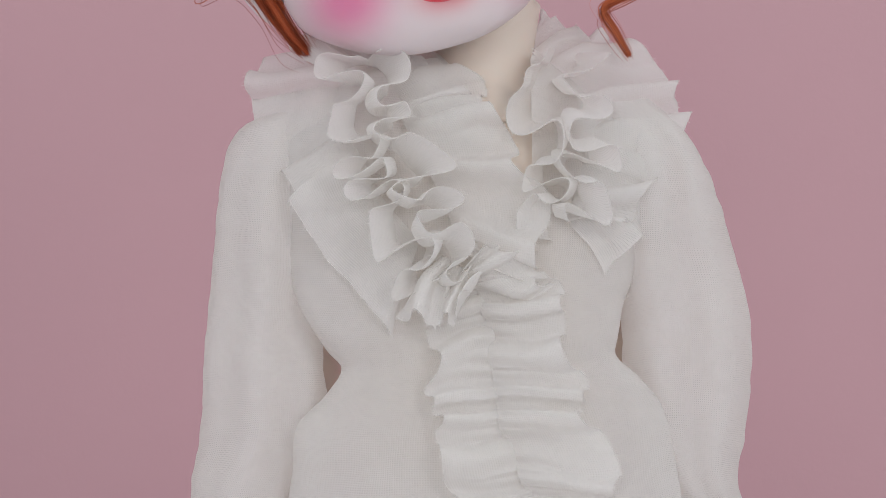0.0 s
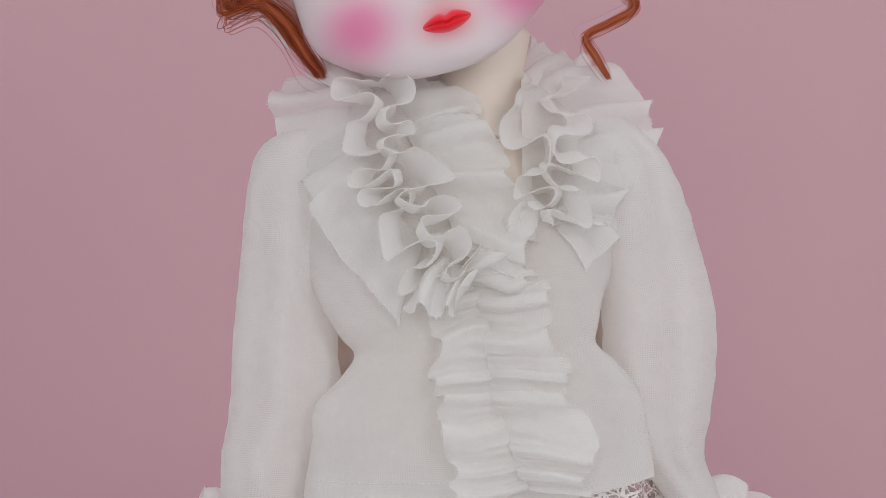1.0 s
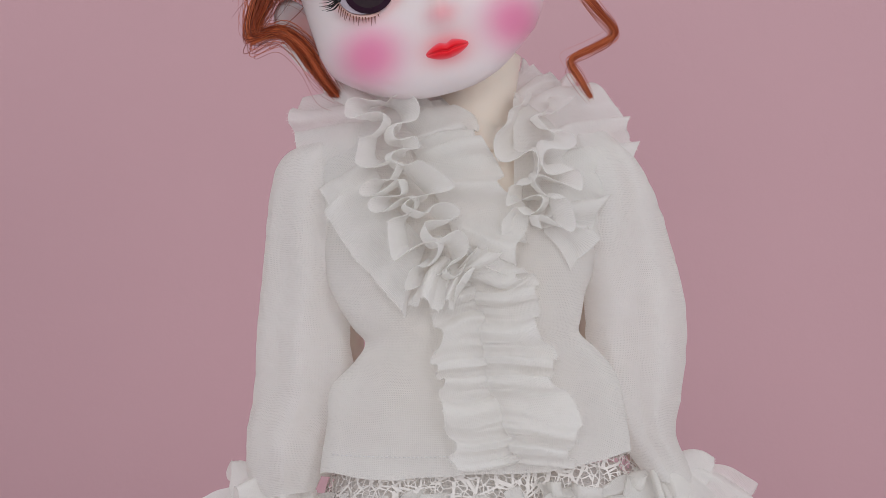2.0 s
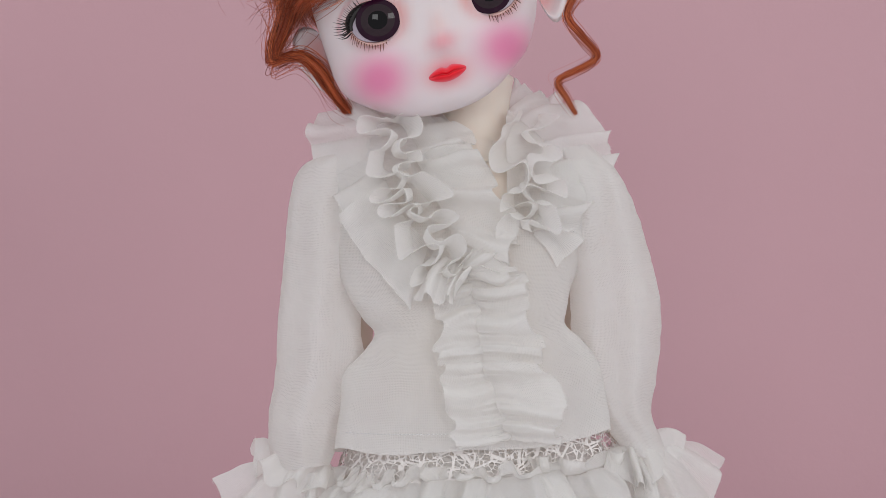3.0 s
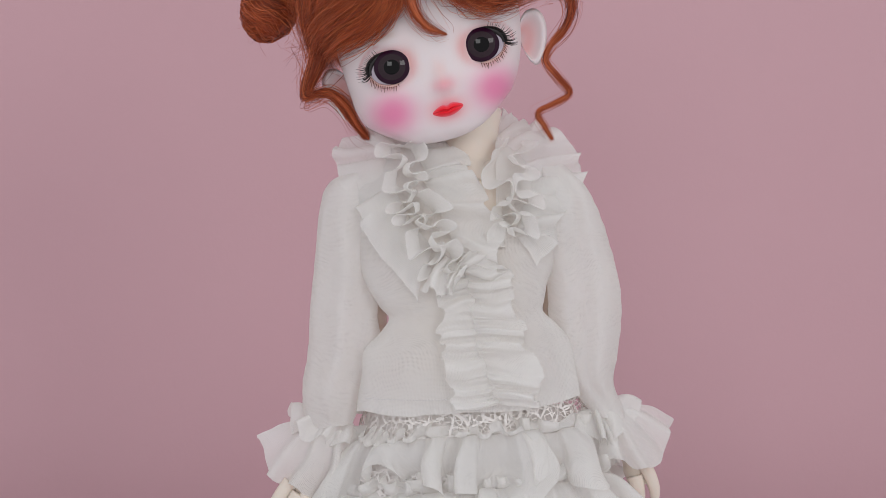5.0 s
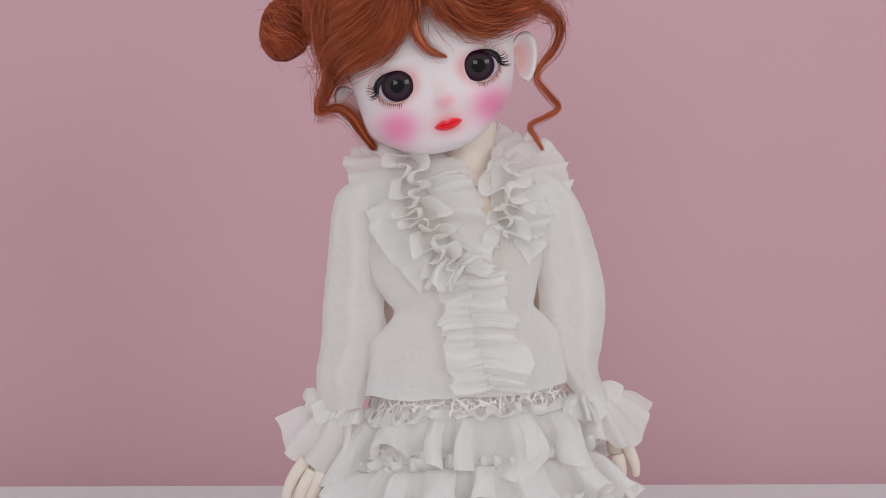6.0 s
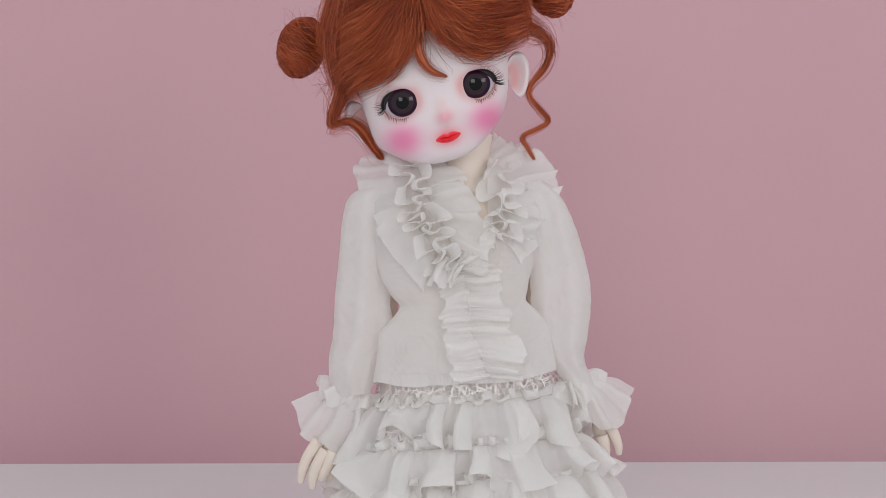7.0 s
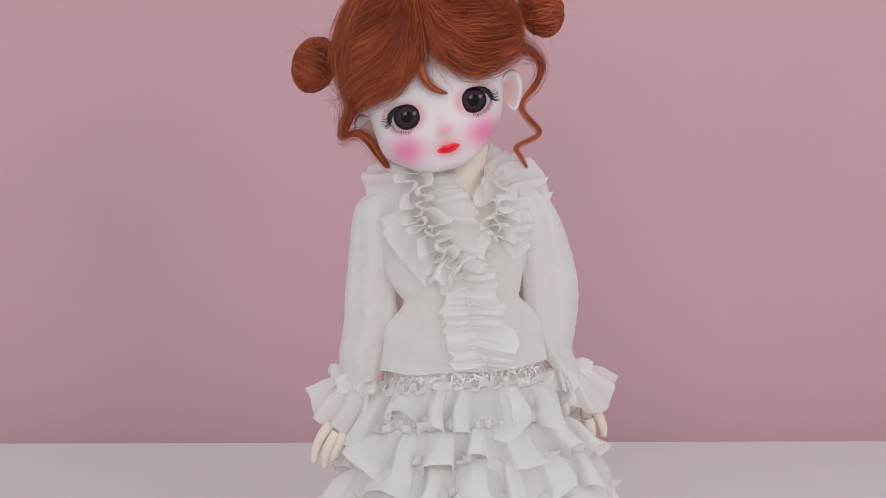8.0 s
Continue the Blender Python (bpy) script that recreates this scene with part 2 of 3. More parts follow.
def tube(path, radii, ring=8, squash=1.0, bm=None, mat=0, cap=True, steps=None):
    """A tapered round bar along a path of places."""
    bm = bm or bmesh.new()
    uvl = bm.loops.layers.uv.verify()
    steps = steps or (len(path) - 1) * 5
    rows = []
    side0 = None
    run = 0.0
    prev = None
    for i in range(steps + 1):
        s = i / steps
        p = spline(path, s)
        d = (spline(path, min(s + 0.02, 1)) - spline(path, max(s - 0.02, 0))).normalized()
        side = d.cross(Vector((0, -1, 0))) if side0 is None else side0 - d * side0.dot(d)
        if side.length < 1e-6:
            side = d.cross(Vector((0, 0, 1)))
        side.normalize()
        side0 = side
        up = d.cross(side)
        r = float(np.interp(s, np.linspace(0, 1, len(radii)), radii))
        run += (p - prev).length if prev is not None else 0
        prev = p
        rows.append((run, [bm.verts.new(p + side * r * math.cos(2 * math.pi * k / ring) + up * r * squash * math.sin(2 * math.pi * k / ring)) for k in range(ring)], r))
    for (l0, a, r0), (l1, b, r1) in zip(rows, rows[1:]):
        for k in range(ring):
            f = bm.faces.new((a[k], a[(k + 1) % ring], b[(k + 1) % ring], b[k]))
            f.smooth, f.material_index = True, mat
            for lo, (u, l) in zip(f.loops, ((k, l0), (k + 1, l0), (k + 1, l1), (k, l1))):
                lo[uvl].uv = (u / ring * 6.28 * max(radii), l)
    if cap:
        for row, flip in ((rows[0][1], True), (rows[-1][1], False)):
            f = bm.faces.new(row[::-1] if flip else row)
            f.smooth, f.material_index = True, mat
    return bm


def thing(name, label, category, place=(0, 0, 0)):
    ob = new(name)
    ob.location = place
    ob.empty_display_size = 0.02
    tagged(ob, label, category)
    return ob


def box(x0, x1, y0, y1, z0, z1, bevel=0.0):
    bm = bmesh.new()
    bmesh.ops.create_cube(bm, size=1, matrix=Matrix.LocRotScale(((x0 + x1) / 2, (y0 + y1) / 2, (z0 + z1) / 2), None, (x1 - x0, y1 - y0, z1 - z0)))
    if bevel:
        bmesh.ops.bevel(bm, geom=bm.edges[:], offset=bevel, segments=3, affect="EDGES", profile=0.5)
    return bm


# ---------------------------------------------------------------- setting
wall = new("wall_north", mesh_of("wall_north", box(-1.6, 1.6, 0.375, 0.43, -0.75, 1.6), WALL))
tagged(wall, "smooth matt dusty pink painted wall behind the table", "wall", kind="structure")
table = thing("table", "plain white table standing close to the pink wall", "table", (0, -0.2, -0.75))


def table_parts():
    off = Matrix.Translation((0, 0.2, 0.75))
    for name, dims in (("tabletop", (-0.9, 0.9, -0.42, 0.338, -0.03, 0.0)),):
        bm = box(*dims, bevel=0.002)
        bmesh.ops.transform(bm, matrix=off, verts=bm.verts)
        part(name, bm, TABLE, table)
    for x in (-0.84, 0.84):
        for y in (-0.37, 0.29):
            bm = box(x - 0.025, x + 0.025, y - 0.025, y + 0.025, -0.75, -0.03, bevel=0.002)
            bmesh.ops.transform(bm, matrix=off, verts=bm.verts)
            part("leg", bm, TABLE, table)


table_parts()
floor = new("floor", mesh_of("floor", box(-2.5, 2.5, -3.0, 0.43, -0.80, -0.75), TABLE))
tagged(floor, "plain pale studio floor", "floor", kind="structure")

# ---------------------------------------------------------------- the doll, one mesh
TILT_HEAD = radians(14)
HEAD = at(780, 193, 12)
HX = Vector((math.cos(TILT_HEAD), 0, math.sin(TILT_HEAD)))
HZ = Vector((-math.sin(TILT_HEAD), 0, math.cos(TILT_HEAD)))
HY = Vector((0, -1, 0))


def face(x, z, f):
    """A place in the head's own frame (drawing units): right, up, forward of the head's middle."""
    return HEAD + (HX * x + HZ * z + HY * f) * U


# height over the eye line, half width, half depth forward, half depth back, shift across
HEADROWS = [(-113, 2, 2, 2, -10), (-110, 34, 50, 16, -12), (-103, 58, 72, 34, -13), (-88, 78, 86, 52, -14), (-68, 95, 94, 72, -14), (-45, 108, 103, 90, -11),
            (-20, 115, 106, 102, -7), (10, 120, 106, 110, -4), (45, 123, 106, 115, -2), (85, 118, 100, 112, 0), (120, 98, 82, 95, 0), (142, 62, 52, 60, 0), (152, 3, 3, 3, 0)]
EYES = [(-61.0, 0.0), (62.0, 0.0)]


def head_place(x, z):
    """How far forward the face is at x, z."""
    hw, fr, bk, cx = number(HEADROWS, z)
    q = min(abs((x - cx) / hw), 0.999)
    f = fr * (1 - q ** 2.5) ** (1 / 2.3)
    f += 9.0 * math.exp(-((x / 11) ** 2 + ((z + 38) / 12) ** 2)) + 3.5 * math.exp(-((x / 9) ** 2 + ((z + 18) / 22) ** 2))
    f += 6.5 * math.exp(-((x / 19) ** 2 + ((z + 69) / 11) ** 2))
    f += 3.0 * math.exp(-((x / 28) ** 2 + ((z + 93) / 10) ** 2))
    for ex, ez in EYES:
        f -= 6.0 * math.exp(-(((x - ex) / 33) ** 4 + ((z - ez) / 27) ** 4))
    return f


PALE = Vector((0.79, 0.705, 0.725))
CREAM = Vector((0.80, 0.70, 0.62))


def makeup(x, z, front):
    """The doll's painted make-up: blush, lips, nose and lids."""
    c = PALE.copy()
    if not front:
        return c

    def mix(col, w):
        nonlocal c
        c = c.lerp(Vector(col), max(0.0, min(1.0, w)))

    for ex in (-72, 65):
        mix((0.84, 0.15, 0.38), 0.8 * math.exp(-(((x - ex) / 32) ** 2 + ((z + 56) / 28) ** 2) ** 1.25))
    mix((0.82, 0.30, 0.36), 0.8 * math.exp(-(((x - 1) / 15) ** 2 + ((z + 36) / 10) ** 2)))
    mix((0.80, 0.42, 0.38), 0.35 * math.exp(-((x / 9) ** 2 + ((z + 16) / 12) ** 2)))
    for ex, ez in EYES:
        r = math.hypot((x - ex) / 29.0, (z - ez) / 24.0)
        mix((0.78, 0.36, 0.38), 0.5 * math.exp(-((r - 0.98) / 0.2) ** 2))
        if z > ez:
            outer = min(1.0, max(0.0, 0.45 + (x - ex) * math.copysign(1, ex) / 22))
            mix((0.62, 0.25, 0.28), 0.6 * outer * math.exp(-((r - 1.36) / 0.07) ** 2))
        mix((0.78, 0.30, 0.27), 0.5 * math.exp(-(((x - ex * 0.60) / 11) ** 2 + ((z - 4) / 18) ** 2)))
        brow = abs(z - 42 + 0.10 * abs(abs(x) - 60)) / 3.6
        mix((0.60, 0.50, 0.45), 0.55 * math.exp(-brow ** 2) * math.exp(-((abs(x) - 68) / 22) ** 4))
    mix((0.86, 0.10, 0.16), 0.85 * math.exp(-((abs(x + 2) / 21) ** 2.2 + (abs(z + 67) / 14) ** 2.2)))
    return c


def build_doll():
    bm = bmesh.new()
    uvl = bm.loops.layers.uv.verify()
    paint = bm.verts.layers.float_color.new("paint")

    def tint(v0, col):
        bm.verts.ensure_lookup_table()
        for v in bm.verts[v0:]:
            v[paint] = (*col, 1)

    # head
    nz, na = 110, 150
    rows = []
    for i in range(nz + 1):
        z = -113 + 265 * (0.5 - 0.5 * math.cos(math.pi * i / nz))
        hw, fr, bk, cx = number(HEADROWS, z)
        row = []
        for j in range(na):
            a = 2 * math.pi * j / na
            sx, cf = math.sin(a), math.cos(a)
            x = cx + hw * math.copysign(abs(sx) ** 0.9, sx)
            f = head_place(x, z) if cf > 0 and abs(sx) < 0.995 else -bk * abs(cf) ** 0.9
            under = min(1.0, max(0.0, (-62 - z) / 46)) * 0.30 * max(0.0, 70 - f)
            v = bm.verts.new(face(x, z + under, f))
            v[paint] = (*makeup(x, z, cf > 0), 1)
            row.append(v)
        rows.append(row)
    for r, q in zip(rows, rows[1:]):
        for j in range(na):
            bm.faces.new((r[j], r[(j + 1) % na], q[(j + 1) % na], q[j])).smooth = True
    # ears
    for side, (ex, ez) in ((-1, (-112, -18)), (1, (107, -6))):
        n0 = len(bm.verts)
        def ear(u, v, side=side, ex=ex, ez=ez):
            a = 2 * math.pi * u
            r = v
            w, h = 36 * (1 + 0.25 * math.sin(a)), 37
            x = ex + side * (6 + r * w * (0.5 + 0.5 * math.cos(a)) - (1 - r) * 2)
            z = ez + r * h * math.sin(a) + 4
            bowl = 5 * math.exp(-((r - 0.84) / 0.16) ** 2) - 9 * math.exp(-(r / 0.6) ** 2)
            return face(x, z, 2 + bowl - 10 * max(0, r - 0.93) / 0.07)
        sheet(ear, 40, 16, True, bm)
        bm.verts.ensure_lookup_table()
        k = 0
        for i in range(40):
            for j in range(17):
                w = math.exp(-((j / 16 - 0.35) / 0.3) ** 2)
                bm.verts[n0 + k][paint] = (*PALE.lerp(Vector((0.78, 0.36, 0.36)), 0.75 * w), 1)
                k += 1
    # eyes: rounded glass, set under the lids
    for ex, ez in EYES:
        n0 = len(bm.verts)
        f0 = head_place(ex, ez)
        sgn = 1 if ex > 0 else -1

        def dome(u, v, r0, r1, lift, ex=ex, ez=ez, f0=f0):
            a, r = 2 * math.pi * u, r0 + (r1 - r0) * v
            x, z = ex + r * 1.06 * math.cos(a), ez + r * math.sin(a)
            fx = math.sqrt(max(0.0, 44.0 ** 2 - r * r)) - 33.0
            return face(x, z, f0 + fx + lift)

        # white of the eye
        def white(u, v, ex=ex, ez=ez, f0=f0, sgn=sgn):
            a = 2 * math.pi * u
            w = 25.5 if sgn * math.cos(a) > 0 else 22.5
            x, z = v * w * math.cos(a), v * 20.0 * math.sin(a) * (1.0 if math.sin(a) > 0 else 0.97)
            fx = math.sqrt(max(0.0, 48.0 ** 2 - x * x - z * z)) - 38.0
            return face(ex + x, ez + z, f0 + fx)
        sheet(white, 48, 10, True, bm, 1)
        cx = ex - sgn * 3.0
        for r0, r1, lift, mat in ((0.0, 9.5, 2.0, 4), (9.5, 16.5, 2.0, 3), (16.5, 21.6, 2.0, 2)):
            sheet(lambda u, v, r0=r0, r1=r1, lift=lift, cx=cx: dome(u, v, r0, r1, lift, cx, ez + 1.5), 40, 5, True, bm, mat)
        tint(n0, PALE)
        # lids: a soft rim round the eye, dark above
        n0 = len(bm.verts)
        ringp, upper, lower = [], [], []
        for i in range(41):
            a = 2 * math.pi * i / 40
            w = 27.5 if sgn * math.cos(a) > 0 else 24.3
            x, z = ex + w * math.cos(a), ez + 21.4 * math.sin(a)
            ringp.append(face(x, z, f0 + 3.2 - 3.0 * abs(math.cos(a))))
        tube(ringp, [2.0 * U], 8, 1.0, bm, 0, cap=False, steps=80)
        tint(n0, Vector((0.76, 0.46, 0.43)))
        n0 = len(bm.verts)
        up = [face(ex + sgn * 27.0 * math.cos(a), ez + 19.4 * math.sin(a), f0 + 5.0 - 3.0 * abs(math.cos(a))) for a in np.linspace(-0.12, 2.55, 12)]
        tube(up, [3.6 * U, 5.2 * U, 4.4 * U, 3.2 * U, 1.4 * U], 8, 0.8, bm, 5)
        tint(n0, PALE)
        rnd = random.Random(5 + sgn)
        for i in range(26):
            a = -0.2 + 1.45 * (i / 25) ** 1.5 + rnd.uniform(-0.03, 0.03)
            p = face(ex + sgn * 27 * math.cos(a), ez + 21 * math.sin(a), f0 + 6)
            L = (17 if a < 0.5 else 9) * rnd.uniform(0.7, 1.1)
            d = Vector((sgn * math.cos(a - 0.35), 0, math.sin(a - 0.35) + 0.12))
            q = face(ex + sgn * 27 * math.cos(a) + d.x * L * 0.5, ez + 21 * math.sin(a) + d.z * L * 0.5 - 1.5, f0 + 11)
            t = face(ex + sgn * 27 * math.cos(a) + d.x * L, ez + 21 * math.sin(a) + d.z * L + 1.0, f0 + 15)
            tube([p, q, t], [0.6 * U, 0.42 * U, 0.1 * U], 4, 1.0, bm, 5, steps=4)
        for i in range(22):
            a = -0.25 - 2.3 * i / 21
            p = face(ex + sgn * 26.5 * math.cos(a), ez + 22 * math.sin(a), f0 + 4)
            L = 9.0 * rnd.uniform(0.6, 1.15)
            lean = rnd.uniform(-0.25, 0.25)
            t = face(ex + sgn * (26.5 * math.cos(a) + L * (0.55 * math.cos(a) + lean)), ez + 22 * math.sin(a) - L * 0.85, f0 + 5)
            tube([p, p.lerp(t, 0.5), t], [0.55 * U, 0.4 * U, 0.1 * U], 4, 1.0, bm, 6, steps=3)
        tint(n0, PALE)
    # lips
    n0 = len(bm.verts)
    def lip(u, v):
        x = -22 + 40 * u
        w = math.sin(math.pi * u) ** 0.75
        top = -66.5 + 2.0 * (u - 0.5) + w * (6.8 - 2.8 * math.exp(-((u - 0.5) / 0.10) ** 2))
        low = -68.5 + 2.0 * (u - 0.5) - w * 7.6
        z = low + (top - low) * v
        seam = math.exp(-((v - 0.52) / 0.10) ** 2)
        return face(x, z, head_place(x, z) + w * (0.6 + 3.6 * math.sin(math.pi * v) ** 0.8 - 2.6 * seam))
    sheet(lip, 40, 24, False, bm, 7)
    bm.verts.ensure_lookup_table()
    for i in range(41):
        for j in range(25):
            u, v = i / 40, j / 24
            edge = min(1.0, max(abs(v - 0.5) * 2, abs(u - 0.5) * 1.7)) ** 4
            seam = math.exp(-((v - 0.52) / 0.07) ** 2)
            red = Vector((0.86, 0.004, 0.018)).lerp(Vector((0.84, 0.17, 0.22)), edge).lerp(Vector((0.45, 0.002, 0.008)), 0.6 * seam)
            bm.verts[n0 + i * 25 + j][paint] = (*red, 1)
    # neck and trunk below the clothes
    n0 = len(bm.verts)
    tube([at(826, 255, 6), at(822, 295, 8), at(816, 325, 9), at(812, 352, 10)], [40 * U, 37 * U, 42 * U, 62 * U], 28, 0.9, bm, 0)
    tube([at(806, 338, 6), at(808, 372, 9), at(810, 430, 11), at(814, 520, 10), at(820, 600, 8), at(818, 700, 4)], [72 * U, 96 * U, 100 * U, 80 * U, 92 * U, 104 * U], 32, 0.62, bm, 0)
    # legs and feet, hidden by the skirt
    for x in (766, 868):
        foot = at(x, 1036, 0)
        tube([at(x + 4, 690, 0), at(x, 820, 0), at(x, 940, 0), Vector((foot.x, foot.y, 0.012))], [44 * U, 40 * U, 32 * U, 24 * U], 18, 0.95, bm, 0)
        tube([Vector((foot.x, foot.y + 0.006, 0.0075)), Vector((foot.x, foot.y - 0.008, 0.0085)), Vector((foot.x, foot.y - 0.022, 0.0065))], [0.0062, 0.0075, 0.005], 14, 1.0, bm, 0)
    # arms inside the sleeves
    for pts in (((672, 372), (676, 460), (688, 540), (648, 660), (610, 740)), ((946, 368), (942, 460), (934, 520), (996, 650), (1040, 715))):
        tube([at(x, y, -2) for x, y in pts], [34 * U, 26 * U, 24 * U, 20 * U, 17 * U], 14, 0.9, bm, 0)
    # hands
    def finger(pts, r):
        tube([at(*p) for p in pts], r, 10, 0.9, bm, 0, steps=16)
    finger(((605, 735, 10), (592, 756, 12), (578, 780, 14)), [18 * U, 21 * U, 17 * U])
    for pts in (((583, 752, 17), (566, 775, 17), (555, 800, 16), (551, 822, 15)), ((594, 768, 19), (580, 790, 19), (572, 812, 18), (570, 832, 17)),
                ((606, 770, 20), (598, 790, 20), (589, 808, 19), (583, 818, 18)), ((612, 765, 17), (607, 785, 17), (600, 805, 16), (596, 818, 15))):
        finger(pts, [11 * U, 9.5 * U, 8.5 * U, 5 * U])
    finger(((1040, 712, 4), (1046, 735, 4), (1050, 755, 4)), [15 * U, 19 * U, 15 * U])
    finger(((1054, 728, 8), (1063, 745, 8), (1069, 762, 7), (1070, 776, 6)), [10 * U, 9 * U, 7.8 * U, 5.5 * U])
    finger(((1042, 745, 9), (1046, 760, 9), (1049, 772, 8), (1049, 783, 7)), [11 * U, 10 * U, 8 * U, 5 * U])
    tint(n0, CREAM)
    finish(bm)
    ob = new("doll", mesh_of("doll", bm, SKIN, EYE_WHITE, IRIS, IRIS_GLOW, PUPIL, LASH, LASH_BROWN, LIP))
    tagged(ob, "pale resin doll with dark eyes, pink cheeks and red lips", "doll")
    return ob


build_doll()

# ---------------------------------------------------------------- blouse
blouse = thing("blouse", "white cotton gauze blouse with ruffled collar and cuffs", "blouse", (0, 0, 0))
BODY = [(296, 812, 50, 10), (318, 804, 84, 13), (345, 800, 112, 16), (372, 802, 132, 19), (440, 806, 133, 22), (470, 806, 128, 22), (500, 806, 117, 21), (520, 812, 108, 20), (533, 818, 102, 20), (550, 821, 115, 22), (575, 819, 135, 25),
        (610, 820, 142, 27), (640, 820, 146, 28), (660, 820, 149, 29)]


def bodice():
    def fn(u, v):
        b = 296 + 362 * v
        cx, hw, dp = number(BODY, b)
        a = 2 * math.pi * u
        x, f = math.sin(a), math.cos(a)
        bb = b + (6 - 14 * (x + 0.35) ** 2) * v * v - 1.5 * math.cos(5 * a) * v ** 6
        fold = 1.1 * noise.noise(Vector((x * 2.3, v * 3.0, 1.5))) * (0.4 + v) + 0.8 * math.sin(11 * a + 2 * v) * v ** 3
        low = min(1.0, max(0.0, (b - 430) / 90))
        low = low * low * (3 - 2 * low)
        p = at(cx + hw * math.copysign(abs(x) ** 0.85, x), bb, 14 + 9 * low + (dp * (0.62 - 0.34 * low if f > 0 else 1.2) + fold) * math.copysign(abs(f) ** 0.7, f))
        return p + rag(p, 0.0005, 120, 2)
    bm = sheet(fn, 150, 120, True)
    # the neck opening runs down to a point on the breast
    gone = []
    for v in bm.verts:
        b = 444 - (v.co.z - ZC) / U
        a = 796 + v.co.x / U
        if v.co.y < -0.002 and b < 432:
            mid = 822 + 34 * (b - 318) / 114
            if abs(a - mid) < 34 * (432 - b) / 114:
                gone.append(v)
    bmesh.ops.delete(bm, geom=gone, context="VERTS")
    # even out the cut edge
    for v in bm.verts:
        b = 444 - (v.co.z - ZC) / U
        if v.is_boundary and v.co.y < -0.002 and 300 < b < 440:
            mid, half = 822 + 34 * (b - 318) / 114, max(0.0, 34 * (432 - b) / 114)
            side = 1 if 796 + v.co.x / U > mid else -1
            v.co.x = (mid + side * half - 796) * U
    return bm


SLEEVE_A = [(338, 690, 16, 6), (352, 674, 32, 9), (375, 663, 37, 11), (410, 660, 39, 12), (450, 657, 40, 12), (500, 657, 44, 12), (533, 655, 46, 12), (580, 654, 49, 12),
            (620, 641, 43, 12), (650, 637, 38, 12), (678, 637, 28, 10)]
SLEEVE_B = [(333, 926, 20, 6), (350, 938, 30, 9), (375, 951, 34, 11), (410, 959, 41, 12), (450, 965, 48, 12), (500, 974, 48, 12), (540, 976, 47, 12), (580, 977, 42, 12),
            (620, 984, 31, 12), (645, 997, 28, 11), (670, 1010, 24, 10)]


def sleeve(rows, seed, lean):
    b0, b1 = rows[0][0], rows[-1][0]

    def fn(u, v):
        b = b0 + (b1 - b0) * v
        cx, hw, dp = number(rows, b)
        a = 2 * math.pi * u
        x, f = math.sin(a), math.cos(a)
        ridge = 1.9 * math.sin(5.5 * x + 1.6 * v + seed) * math.sin(math.pi * v) * max(0, f) + 1.6 * noise.noise(Vector((x * 1.6 + seed, v * 4.0, 0.3)))
        p = at(cx + hw * x, b + lean * x * (v - 0.3), 10 + (dp + ridge) * math.copysign(abs(f) ** 0.8, f))
        return p + rag(p, 0.0008, 70, seed) + rag(p, 0.0003, 300, seed)
    return sheet(fn, 64, 80, True)


part("bodice", bodice(), GAUZE, blouse)
part("sleeve", sleeve(SLEEVE_A, 1, -6), GAUZE, blouse)
part("sleeve", sleeve(SLEEVE_B, 4, 8), GAUZE, blouse)


def add_frill(name, parent, material, *args, **kw):
    return part(name, frill(*args, **kw), material, parent)


def cuffs():
    # cuff gathered at the wrist, flaring outward
    add_frill("cuff_frill", blouse, FRILL, [(606, 668, 8), (618, 676, 16), (640, 680, 18), (662, 678, 15), (668, 674, 6)],
              [(534, 700, 6), (560, 745, 17), (612, 782, 22), (646, 765, 20), (662, 730, 12)], 5.0, 0.0035, 0.001, seed=11, nv=18)
    add_frill("cuff_frill", blouse, FRILL, [(606, 660, 4), (622, 668, 12), (645, 674, 14), (668, 672, 10)],
              [(580, 655, 6), (592, 682, 18), (628, 700, 22), (660, 706, 16)], 4.0, 0.0035, 0.001, seed=12)
    add_frill("cuff_frill", blouse, FRILL, [(985, 660, 14), (1000, 658, 17), (1016, 653, 14), (1024, 650, 4)],
              [(1000, 720, 20), (1045, 735, 20), (1085, 716, 12), (1097, 666, 2)], 3.6, 0.0035, 0.001, seed=14, nv=18)
    add_frill("cuff_frill", blouse, FRILL, [(972, 658, 14), (990, 652, 17), (1006, 646, 14), (1014, 640, 4)],
              [(968, 692, 20), (1004, 698, 22), (1040, 684, 16), (1044, 652, 4)], 4.0, 0.0035, 0.001, seed=15)


cuffs()


